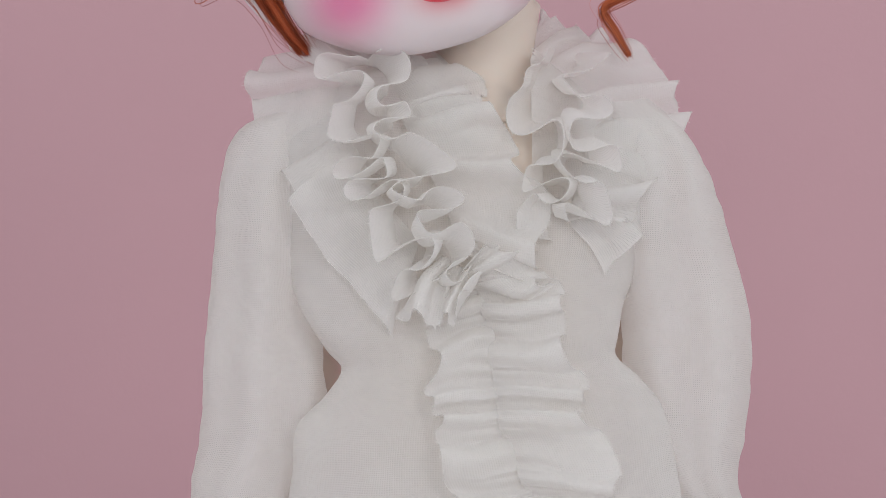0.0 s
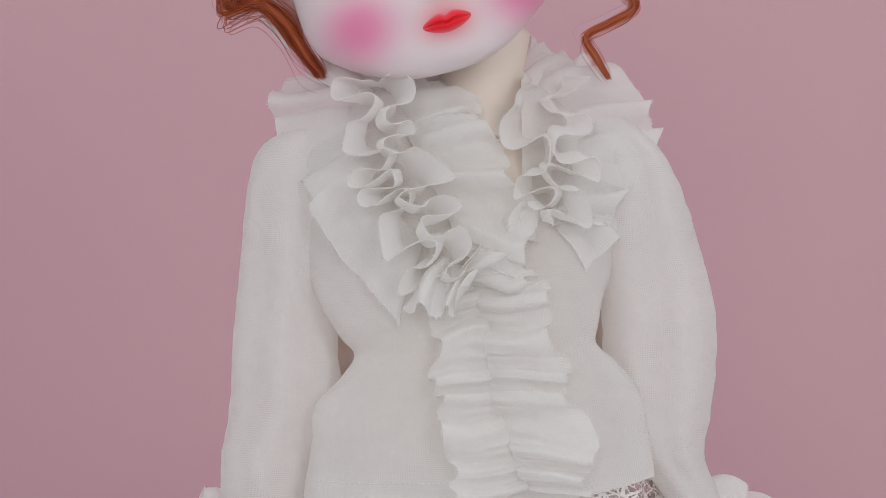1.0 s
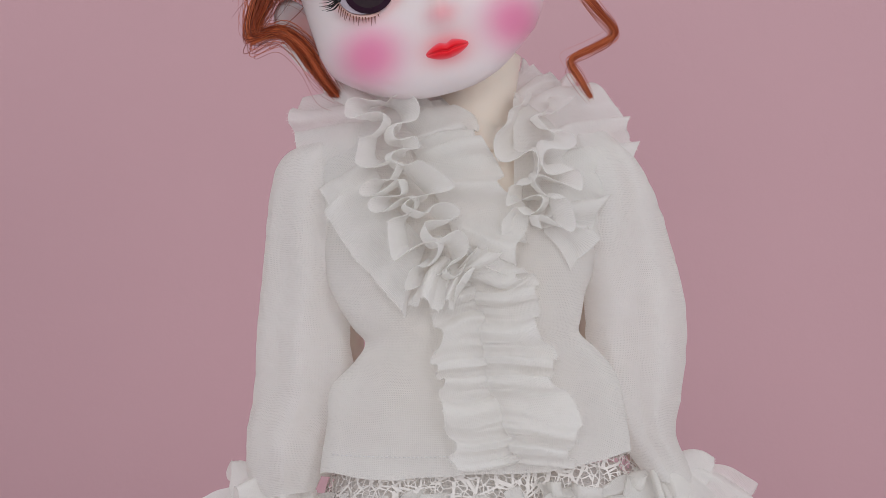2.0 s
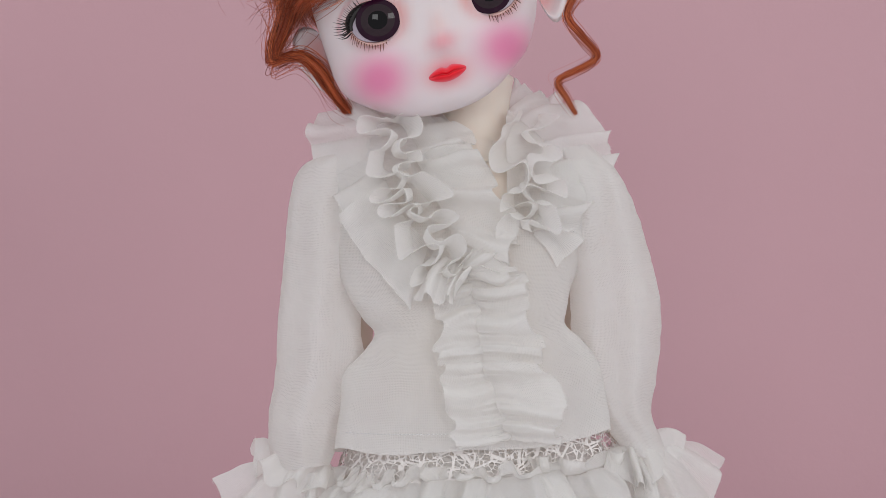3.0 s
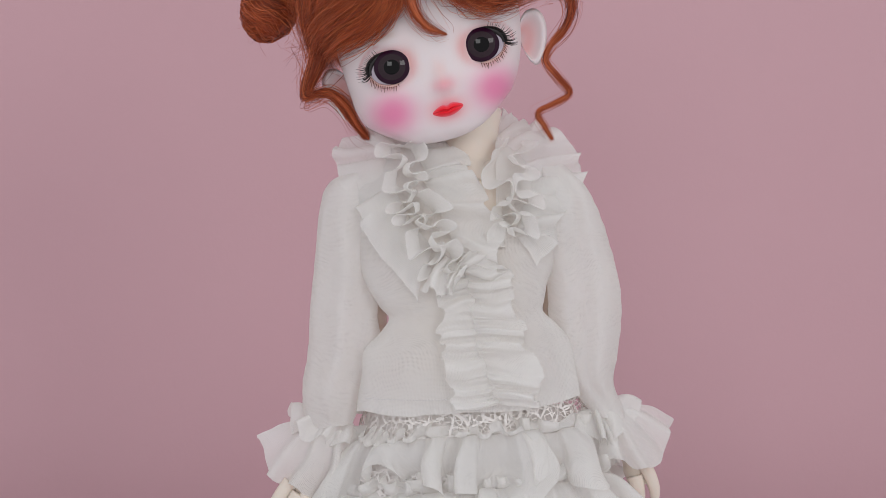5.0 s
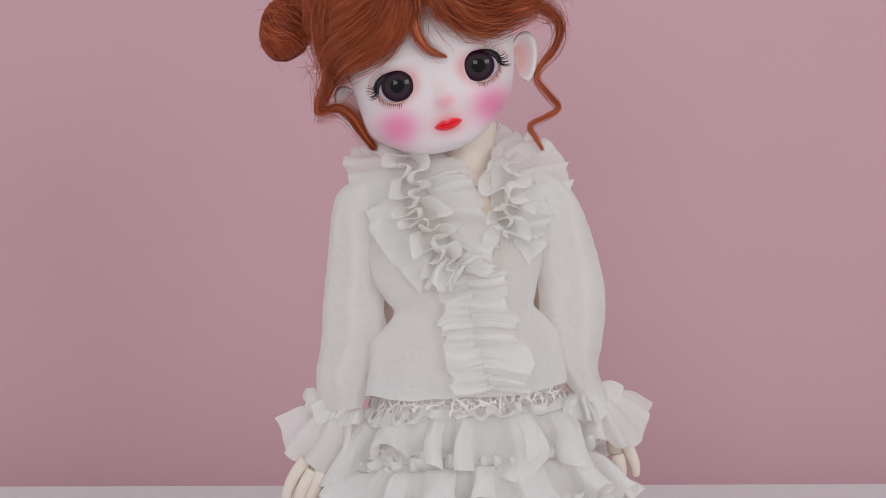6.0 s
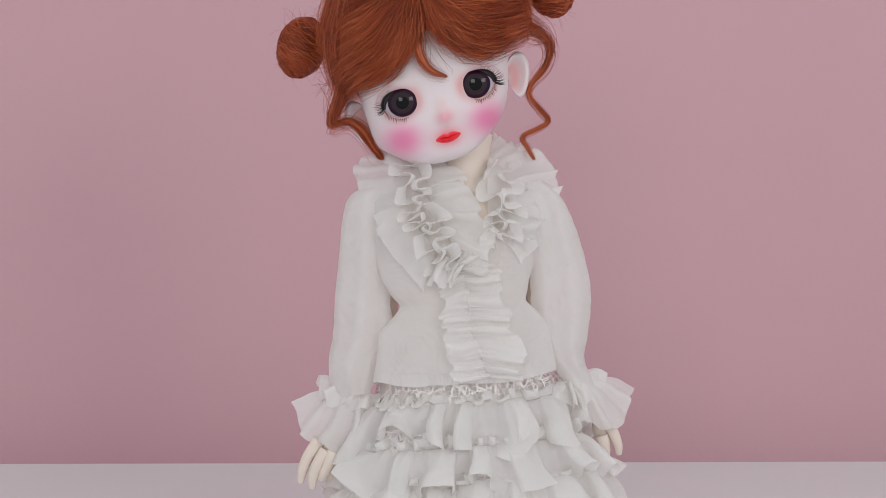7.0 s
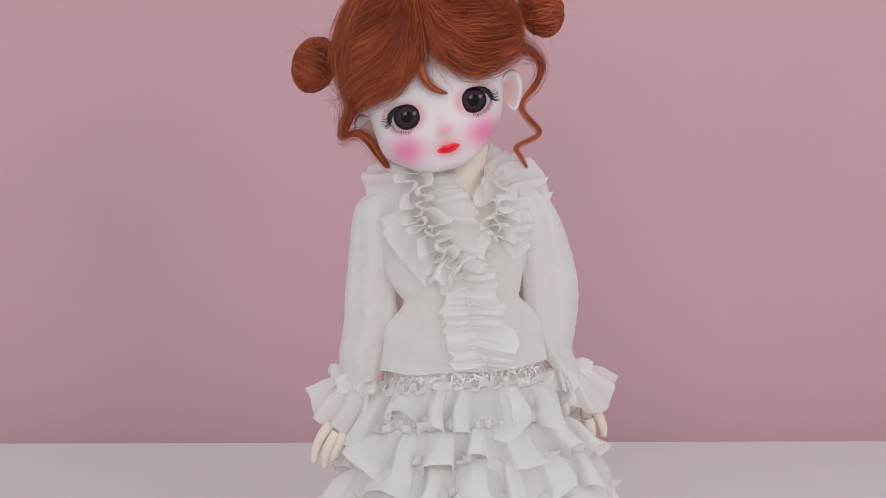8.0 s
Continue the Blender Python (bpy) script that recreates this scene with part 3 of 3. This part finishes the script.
def collar():
    # wide soft frills over the shoulders
    add_frill("collar_frill", blouse, FRILL, [(742, 296, 8), (724, 322, 16), (722, 350, 21), (732, 378, 25)],
              [(650, 290, 0), (646, 330, 8), (660, 372, 18), (690, 418, 26)], 3.2, 0.0022, 0.001, seed=21, nu=110, nv=22)
    add_frill("collar_frill", blouse, FRILL, [(728, 372, 25), (745, 405, 27), (775, 440, 28)],
              [(682, 408, 26), (704, 456, 28), (752, 520, 30)], 1.3, 0.0010, 0.0004, seed=22, nu=90, nv=24)
    add_frill("collar_frill", blouse, FRILL, [(722, 322, 16), (762, 316, 20), (800, 322, 18)], [(676, 292, 6), (706, 268, 6), (742, 278, 8), (776, 298, 10)], 3.6, 0.003, 0.0012, seed=23, nu=80)
    # two meandering ruffles down from the neck
    add_frill("ruffle", blouse, FRILL, [(724, 306, 18), (728, 345, 22), (736, 380, 25), (750, 412, 27), (768, 446, 28), (784, 478, 28)],
              [(716, 304, 30), (718, 348, 34), (728, 384, 36), (742, 418, 38), (762, 454, 38), (778, 486, 36)], 6.0, 0.0052, 0.0030, seed=24, roll=2.0, nu=240, nv=14, base_amp=0.3, power=0.5)
    add_frill("ruffle", blouse, FRILL, [(744, 306, 18), (750, 345, 23), (758, 380, 26), (772, 412, 28), (788, 446, 29), (804, 474, 29)],
              [(748, 300, 30), (756, 338, 35), (766, 374, 38), (780, 408, 39), (796, 440, 39), (810, 466, 37)], 5.4, 0.0050, 0.0030, seed=25, roll=2.0, nu=240, nv=14, base_amp=0.3, power=0.5)
    # big soft ruffle on the breast
    add_frill("ruffle", blouse, FRILL, [(756, 345, 24), (772, 378, 27), (790, 412, 29), (806, 452, 30)],
              [(812, 330, 24), (848, 376, 31), (866, 424, 34), (846, 474, 33)], 3.6, 0.0026, 0.0014, seed=26, nu=150, nv=26)
    add_frill("ruffle", blouse, FRILL, [(746, 318, 20), (760, 336, 23), (774, 360, 26)], [(790, 300, 18), (818, 326, 23), (838, 366, 28)], 2.2, 0.0020, 0.0006, seed=27, nu=100, nv=22)
    add_frill("ruffle", blouse, FRILL, [(790, 452, 30), (806, 462, 31), (826, 468, 31)], [(756, 492, 36), (790, 506, 37), (812, 486, 35)], 2.6, 0.0034, 0.0012, seed=33, roll=1.3, nu=90, nv=18)
    # other side of the neck
    side = [(862, 304, 14), (864, 335, 20), (868, 375, 24), (874, 415, 25), (866, 440, 26)]
    add_frill("ruffle", blouse, FRILL, side, [(854, 302, 26), (856, 338, 31), (862, 380, 34), (868, 414, 34), (862, 442, 32)], 3.2, 0.0050, 0.0034, seed=28, roll=2.0, nu=170, base_amp=0.3, power=0.5)
    add_frill("ruffle", blouse, FRILL, [(884, 302, 12), (892, 345, 22), (892, 385, 25), (884, 425, 26)],
              [(892, 304, 26), (902, 345, 32), (900, 388, 34), (890, 430, 33)], 3.6, 0.0050, 0.0034, seed=29, roll=2.0, nu=190, base_amp=0.3, power=0.5)
    add_frill("collar_frill", blouse, FRILL, [(848, 298, 6), (862, 310, 14), (882, 342, 20), (890, 388, 24), (880, 430, 26)],
              [(880, 264, -4), (924, 284, 0), (970, 316, 4), (966, 372, 16), (924, 430, 26)], 5.5, 0.0026, 0.0012, seed=30, nu=170, nv=24)
    add_frill("collar_frill", blouse, FRILL, [(884, 340, 20), (892, 380, 24), (884, 430, 26)], [(968, 342, 6), (958, 405, 18), (908, 470, 27)], 2.4, 0.0014, 0.0008, seed=31, nu=110, nv=22)
    add_frill("collar_frill", blouse, FRILL, [(856, 300, 0), (874, 310, 4), (898, 330, 6)], [(862, 260, -8), (900, 268, -8), (958, 306, -4)], 4.5, 0.003, 0.0012, seed=32, nu=110)


collar()


def placket():
    mid = [(812, 468, 29), (824, 505, 29), (829, 545, 30), (834, 583, 31), (850, 620, 32), (858, 648, 32)]
    add_frill("placket_frill", blouse, FRILL, [(a + 4, b, d) for a, b, d in mid], [(770, 482, 31), (780, 517, 32), (784, 555, 33), (787, 593, 34), (788, 628, 35), (806, 660, 35)],
              7.0, 0.0019, 0.0010, roll=0.9, seed=41, pucker=0.0009, base_amp=0.5, nu=190, nv=18)
    add_frill("placket_frill", blouse, FRILL, [(a - 4, b, d + 0.6) for a, b, d in mid], [(872, 470, 31), (886, 510, 32), (894, 548, 33), (904, 582, 34), (916, 622, 35), (910, 654, 35)],
              6.6, 0.0019, 0.0010, roll=0.9, seed=42, pucker=0.0009, base_amp=0.5, nu=190, nv=18)
    add_frill("placket_frill", blouse, FRILL, [(800, 470, 30), (812, 474, 31), (850, 486, 31)], [(812, 448, 34), (848, 450, 35), (868, 478, 33)], 2.2, 0.0018, 0.001, seed=43, nu=80)
    # run of hem stitches
    bm2 = bmesh.new()
    for i in range(34):
        x = 684 + i * 4.2
        b = 641 + 3.0 * (1 - ((x - 760) / 80) ** 2)
        p = [at(x + k * 2.4, b, 31.5 + 1.8 * (1 - ((x - 820) / 145) ** 2)) for k in (0.0, 0.5, 1.0)]
        tube(p, [0.5 * U], 4, 1.0, bm2, steps=2)
    tagged(part("hem_stitching", bm2, THREAD, blouse), kind="stuff")


placket()

# ---------------------------------------------------------------- skirt
skirt = thing("skirt", "white tiered gauze skirt with lace waistband and ruffles", "skirt", (0, 0, 0))
SKIRT = [(622, 822, 133, 22), (690, 825, 156, 26), (760, 826, 176, 30), (830, 830, 204, 34), (930, 834, 212, 38)]


def around(b, grow, a, dip=0.0):
    cx, hw, dp = number(SKIRT, b)
    x, f = math.sin(a), math.cos(a)
    return at(cx + (hw + grow) * x, b + dip, 2 + (dp + grow * 0.2) * math.copysign(abs(f) ** 0.8, f))


def sag(a):
    """The skirt's seams rise towards one hip."""
    return -8 * math.sin(a) - 20 * max(0.0, math.sin(a)) ** 2


def skirt_parts():
    def under(u, v):
        a = 2 * math.pi * u
        p = around(648 + 282 * v, -6 + 6 * math.sin(13 * a) * v, a)
        return p + rag(p, 0.0006, 120, 3)
    part("underskirt", sheet(under, 120, 30, True), GAUZE, skirt)

    def lace(u, v):
        a = 2 * math.pi * u
        p = around(628 + 66 * v, 1 + 2.0 * math.sin(26 * a) * (0.3 + v), a, sag(a))
        return p + rag(p, 0.0005, 200, 5)
    part("lace_waistband", sheet(lace, 200, 16, True), LACE, skirt)
    part("lace_trim", sheet(lambda u, v: around(735 + 50 * v, 3 + 2.5 * math.sin(24 * 6.283 * u) * v, 6.283 * u), 200, 10, True), LACE, skirt)
    # tiers of gathered flounces, each sewn on over the one below
    rnd = random.Random(9)
    tiers = ((694, 772, 16, 50), (760, 842, 30, 60), (826, 908, 42, 70), (884, 962, 48, 80))
    for b0, b1, grow, seed in reversed(tiers):
        split = rnd.uniform(-0.5, 0.5)
        for i, (a0, a1) in enumerate(((-1.95, split + 0.12), (split - 0.12, 1.95))):
            n = max(6, int(4.5 * (a1 - a0)))
            turns = [a0 + (a1 - a0) * k / n for k in range(n + 1)]
            base = [around(b0 + rnd.uniform(-8, 6), 5 + 3 * i, a, sag(a)) for a in turns]
            edge = [around(b1 + rnd.uniform(-24, 18) - (26 if seed == 50 and -0.95 < a < -0.55 else 0), grow + 4 * i + rnd.uniform(-8, 16), a, sag(a)) for a in turns]
            folds = (a1 - a0) * rnd.uniform(2.4, 2.8)
            part("flounce", frill(base, edge, folds, 0.0064, 0.0046, roll=1.7, seed=seed + i, nu=int(folds * 36), nv=26, base_amp=0.16, power=0.9, bulge=0.003, pucker=0.0009), FRILL, skirt)
            head = [around(b0 - 15 + rnd.uniform(-8, 7), 13 + rnd.uniform(-3, 4), a, sag(a)) for a in turns]
            part("heading_frill", frill(base, head, folds * 1.8, 0.0042, 0.0030, roll=2.0, seed=seed + 300 + i, nu=int(folds * 34), nv=9, base_amp=0.3), FRILL, skirt)
        back = np.linspace(1.9, 2 * math.pi - 1.9, 9)
        part("flounce", frill([around(b0, 3, a) for a in back], [around(b1, grow, a) for a in back], 8, 0.004, 0.001, seed=seed + 20, nu=100, nv=8, fray=0), FRILL, skirt)


skirt_parts()

# ---------------------------------------------------------------- wig
wig = thing("wig", "copper red mohair wig with two buns and curled locks", "wig", (0, 0, 0))
HC, HA, HB, HH = 62.0, 167.0, 146.0, 196.0


def scalp(th, ph, k=1.0):
    """Place on the hair's dome: th from the crown down, ph round from the front."""
    return face(HA * k * math.sin(th) * math.sin(ph) + 8, HC + HH * k * math.cos(th), HB * k * math.sin(th) * math.cos(ph) - 14)


def fringe_end(ph):
    """How far down the hair reaches at each side."""
    deg = math.degrees(ph)
    return radians(float(np.interp(deg, [-180, -110, -75, -46, -27, -15, -6, 4, 11, 25, 43, 55, 75, 110, 180],
                                   [116, 107, 102, 96, 92, 87, 82, 86, 90, 94.5, 95.5, 94.5, 94, 95, 112])))


def comb(th_end, ph_end, s, k, lift=0.0):
    """A hair's way from the crown to its end, swept to both sides."""
    th = th_end * (0.10 + 0.90 * s)
    ph = ph_end * (0.45 + 0.55 * s ** 0.8)
    tuck = 0.09 * (s * th_end / fringe_end(ph_end)) ** 7
    ph += 0.16 * math.copysign(1, ph_end) * s ** 3
    p = scalp(th, ph, k + lift * math.sin(math.pi * s) - tuck)
    return p + noise.noise_vector(p * 75) * (0.0022 * s) + noise.noise_vector(p * 190) * (0.0009 * s)


def sweep(side, reach, m, s, k, lift, frizz):
    """A hair of the curtain fringe: down from the parting, then out along the brow to the temple."""
    ph = side * (0.02 + reach * s ** 2.1)
    q = min(1.0, s / 0.6)
    th = fringe_end(ph) * m * (0.10 + 0.90 * q * (2 - q))
    p = scalp(th, ph, k + lift * math.sin(math.pi * s) - 0.05 * max(0.0, m - 0.9) * 10 * q)
    return p + noise.noise_vector(p * 70) * 0.0018 + noise.noise_vector(p * 150 + frizz) * (0.0021 * q)


def wig_parts():
    def cap(u, v):
        ph = 2 * math.pi * u
        th = v * fringe_end(ph if ph < math.pi else ph - 2 * math.pi) * 0.91
        k = 0.95 + 0.03 * noise.noise(Vector((math.sin(ph) * 4, math.cos(ph) * 4, v * 1.2))) - (0.10 * v ** 6)
        return scalp(th, ph, k)
    part("hair_cap", sheet(cap, 160, 50, True), HAIR, wig)
    rnd = random.Random(77)
    # thick flattened strands that give the combed volume
    bm = bmesh.new()
    for i in range(420):
        r = rnd.uniform(2.5, 7.0) * U
        k0, lift = rnd.uniform(0.94, 0.995), rnd.uniform(0.0, 0.06)
        if i % 3:
            side, reach, m = rnd.choice((-1, 1)), rnd.choice((rnd.uniform(0.15, 0.9), rnd.uniform(0.9, 1.8), rnd.uniform(0.9, 1.8))), rnd.uniform(0.35, 0.97) ** 0.8
            fz = Vector((i, 0, 0)) * 0.05
            pts = [sweep(side, reach, m, j / 7, k0, lift, fz) for j in range(8)]
        else:
            ph = rnd.uniform(0.9, 2.4) * rnd.choice((-1, 1))
            end = fringe_end(ph) * rnd.uniform(0.8, 1.0)
            pts = [comb(end, ph + 0.05 * math.sin(2.5 * j + i), j / 6, k0, lift) for j in range(7)]
        tube(pts, [r * 0.5, r, r, r * 0.8, r * 0.45, r * 0.05], 6, 0.6, bm, 0, cap=False, steps=16)
    tagged(part("combed_hair", bm, HAIR, wig), kind="stuff")
    bm = bmesh.new()
    for i in range(12000):
        k0, lift = rnd.uniform(0.965, 1.03), rnd.uniform(0.0, 0.065)
        s0 = rnd.uniform(0.0, 0.45)
        own = Vector((rnd.gauss(0, 1), rnd.gauss(0, 1), rnd.gauss(0, 1))) * (6 * U)
        if i % 4:
            side, reach = rnd.choice((-1, 1)), rnd.uniform(0.1, 1.85)
            m = rnd.uniform(0.3, 1.0) ** 0.7 if i % 25 else rnd.uniform(0.99, 1.03)
            fz = Vector((rnd.uniform(0, 9), rnd.uniform(0, 9), 0))
            s1 = rnd.uniform(0.75, 1.0)
            pts = [sweep(side, reach, m, s0 + (s1 - s0) * j / 6, k0, lift, fz) + own * math.sin(3.0 * j / 6) for j in range(7)]
        else:
            ph = rnd.uniform(0.8, 2.3) * rnd.choice((-1, 1))
            end = fringe_end(ph) * rnd.uniform(0.75, 1.02)
            wob = rnd.uniform(0.0, 0.10)
            pts = [comb(end, ph + wob * math.sin(4.5 * j / 5 + i), s0 + (1 - s0) * j / 5, k0, lift) + own * math.sin(3.0 * j / 5) for j in range(6)]
        r = rnd.uniform(0.14, 0.40) * U
        tube(pts, [r * 0.5, r, r * 0.9, r * 0.15], 3, 1.0, bm, 0, cap=False, steps=10)
    tagged(part("fine_hair", bm, HAIR, wig), kind="stuff")
    # loose hairs standing off
    bm = bmesh.new()
    for i in range(2400):
        ph, th = rnd.uniform(-2.0, 2.0), rnd.uniform(0.3, 1.7)
        if abs(ph) < 1.0 and th > 1.05:
            th *= 0.6
        p = scalp(th, ph, 1.0)
        d = (p - scalp(th, ph, 0.9)).normalized()
        side = Vector((rnd.uniform(-1, 1), rnd.uniform(-1, 1), rnd.uniform(-1, 0.6)))
        L = rnd.uniform(10, 34) * U
        tube([p, p + d * L * 0.5 + side * L * 0.3, p + d * L * 0.6 + side * L], [0.24 * U, 0.2 * U, 0.1 * U], 3, 1.0, bm, 0, cap=False, steps=6)
    tagged(part("flyaway_hair", bm, HAIR, wig), kind="stuff")
    for cx, cy, d, turn in ((560, 117, -6, 0.35), (957, 22, -10, -0.3)):
        bun(cx, cy, d, turn, rnd)
    locks(rnd)


def bun(cx, cy, d, turn, rnd):
    """A coiled bun of hair."""
    c = at(cx, cy, d)
    bm = bmesh.new()

    def core(u, v):
        a, b = 2 * math.pi * u, math.pi * v
        r = 1 + 0.10 * math.sin(2 * a + 4 * v) + 0.06 * noise.noise(Vector((3 * math.sin(a), 3 * math.cos(a), 4 * v)))
        q = Vector((36 * r * math.sin(b) * math.cos(a), 34 * r * math.sin(b) * math.sin(a), 46 * r * math.cos(b)))
        q.rotate(Euler((0, turn, 0)))
        return c + q * U
    sheet(core, 40, 24, True, bm)
    for i in range(620):
        a0, b0 = rnd.uniform(0, 6.28), rnd.uniform(0.25, 2.9)
        pts = []
        for j in range(5):
            s = j / 4
            b, a = b0 + 0.5 * math.sin(2.5 * s) * rnd.uniform(0.6, 1), a0 + 1.9 * s
            k = rnd.uniform(0.97, 1.10)
            q = Vector((38 * k * math.sin(b) * math.cos(a), 36 * k * math.sin(b) * math.sin(a), 48 * k * math.cos(b)))
            q.rotate(Euler((0, turn, 0)))
            pts.append(c + q * U)
        r = rnd.uniform(0.2, 1.0) * U
        tube(pts, [r * 0.3, r, r, r * 0.2], 3, 1.0, bm, 0, cap=False, steps=8)
    for i in range(90):
        a, b = rnd.uniform(0, 6.28), rnd.uniform(0.3, 2.8)
        q = Vector((math.sin(b) * math.cos(a), math.sin(b) * math.sin(a), math.cos(b)))
        p = c + Vector((q.x * 37, q.y * 35, q.z * 46)) * U
        e = Vector((rnd.uniform(-1, 1), rnd.uniform(-1, 1), rnd.uniform(-1, 1)))
        tube([p, p + (q * 9 + e * 7) * U, p + (q * 13 + e * 20) * U], [0.26 * U, 0.2 * U, 0.1 * U], 3, 1.0, bm, 0, cap=False, steps=6)
    part("bun", bm, HAIR, wig)


LOCKS = [([(612, 150, 10), (622, 190, 12), (610, 220, 14), (608, 243, 16), (634, 236, 17), (658, 252, 16), (676, 280, 14), (692, 298, 12)], [16, 17, 14, 10, 9, 9, 8, 4]),
         ([(915, 85, 10), (945, 100, 10), (957, 122, 10), (950, 150, 10), (930, 175, 11), (923, 195, 12), (938, 215, 12), (955, 236, 10), (935, 250, 10), (913, 262, 10), (922, 280, 10), (932, 297, 10)],
          [12, 9, 7.5, 6.5, 5, 4.5, 4.5, 3.8, 3.6, 3.4, 3.2, 2]),
         ([(728, 30, 26), (737, 75, 38), (744, 110, 44), (752, 138, 45), (768, 158, 44), (792, 168, 43)], [16, 14, 13, 11, 8, 2]),
         ([(640, 150, 20), (625, 200, 18), (612, 236, 17), (640, 240, 17), (664, 268, 14), (684, 296, 12)], [12, 10, 6, 5, 5, 2])]


def locks(rnd):
    for pts, rad in LOCKS:
        path = [at(*p) for p in pts]
        core = part("curled_lock", tube(path, [r * 0.4 * U for r in rad], 10, 0.8, steps=len(path) * 7), HAIR, wig)
        bm = bmesh.new()
        for i in range(190):
            o = Vector((rnd.gauss(0, 1), rnd.gauss(0, 0.8), rnd.gauss(0, 1)))
            o2 = Vector((rnd.gauss(0, 1), rnd.gauss(0, 0.8), rnd.gauss(0, 1)))
            n = len(path)
            wild = rnd.uniform(1.2, 2.2) if i % 9 == 0 else rnd.uniform(0.3, 0.95)
            q = [p + (o.lerp(o2, j / (n - 1))) * (rad[j] * wild * 0.75 * U) for j, p in enumerate(path)]
            r = rnd.uniform(0.15, 0.42) * U
            tube(q, [r, r, r * 0.8, r * 0.3], 3, 1.0, bm, 0, cap=False, steps=n * 5)
        tagged(part("lock_hair", bm, HAIR, core), kind="stuff")


wig_parts()
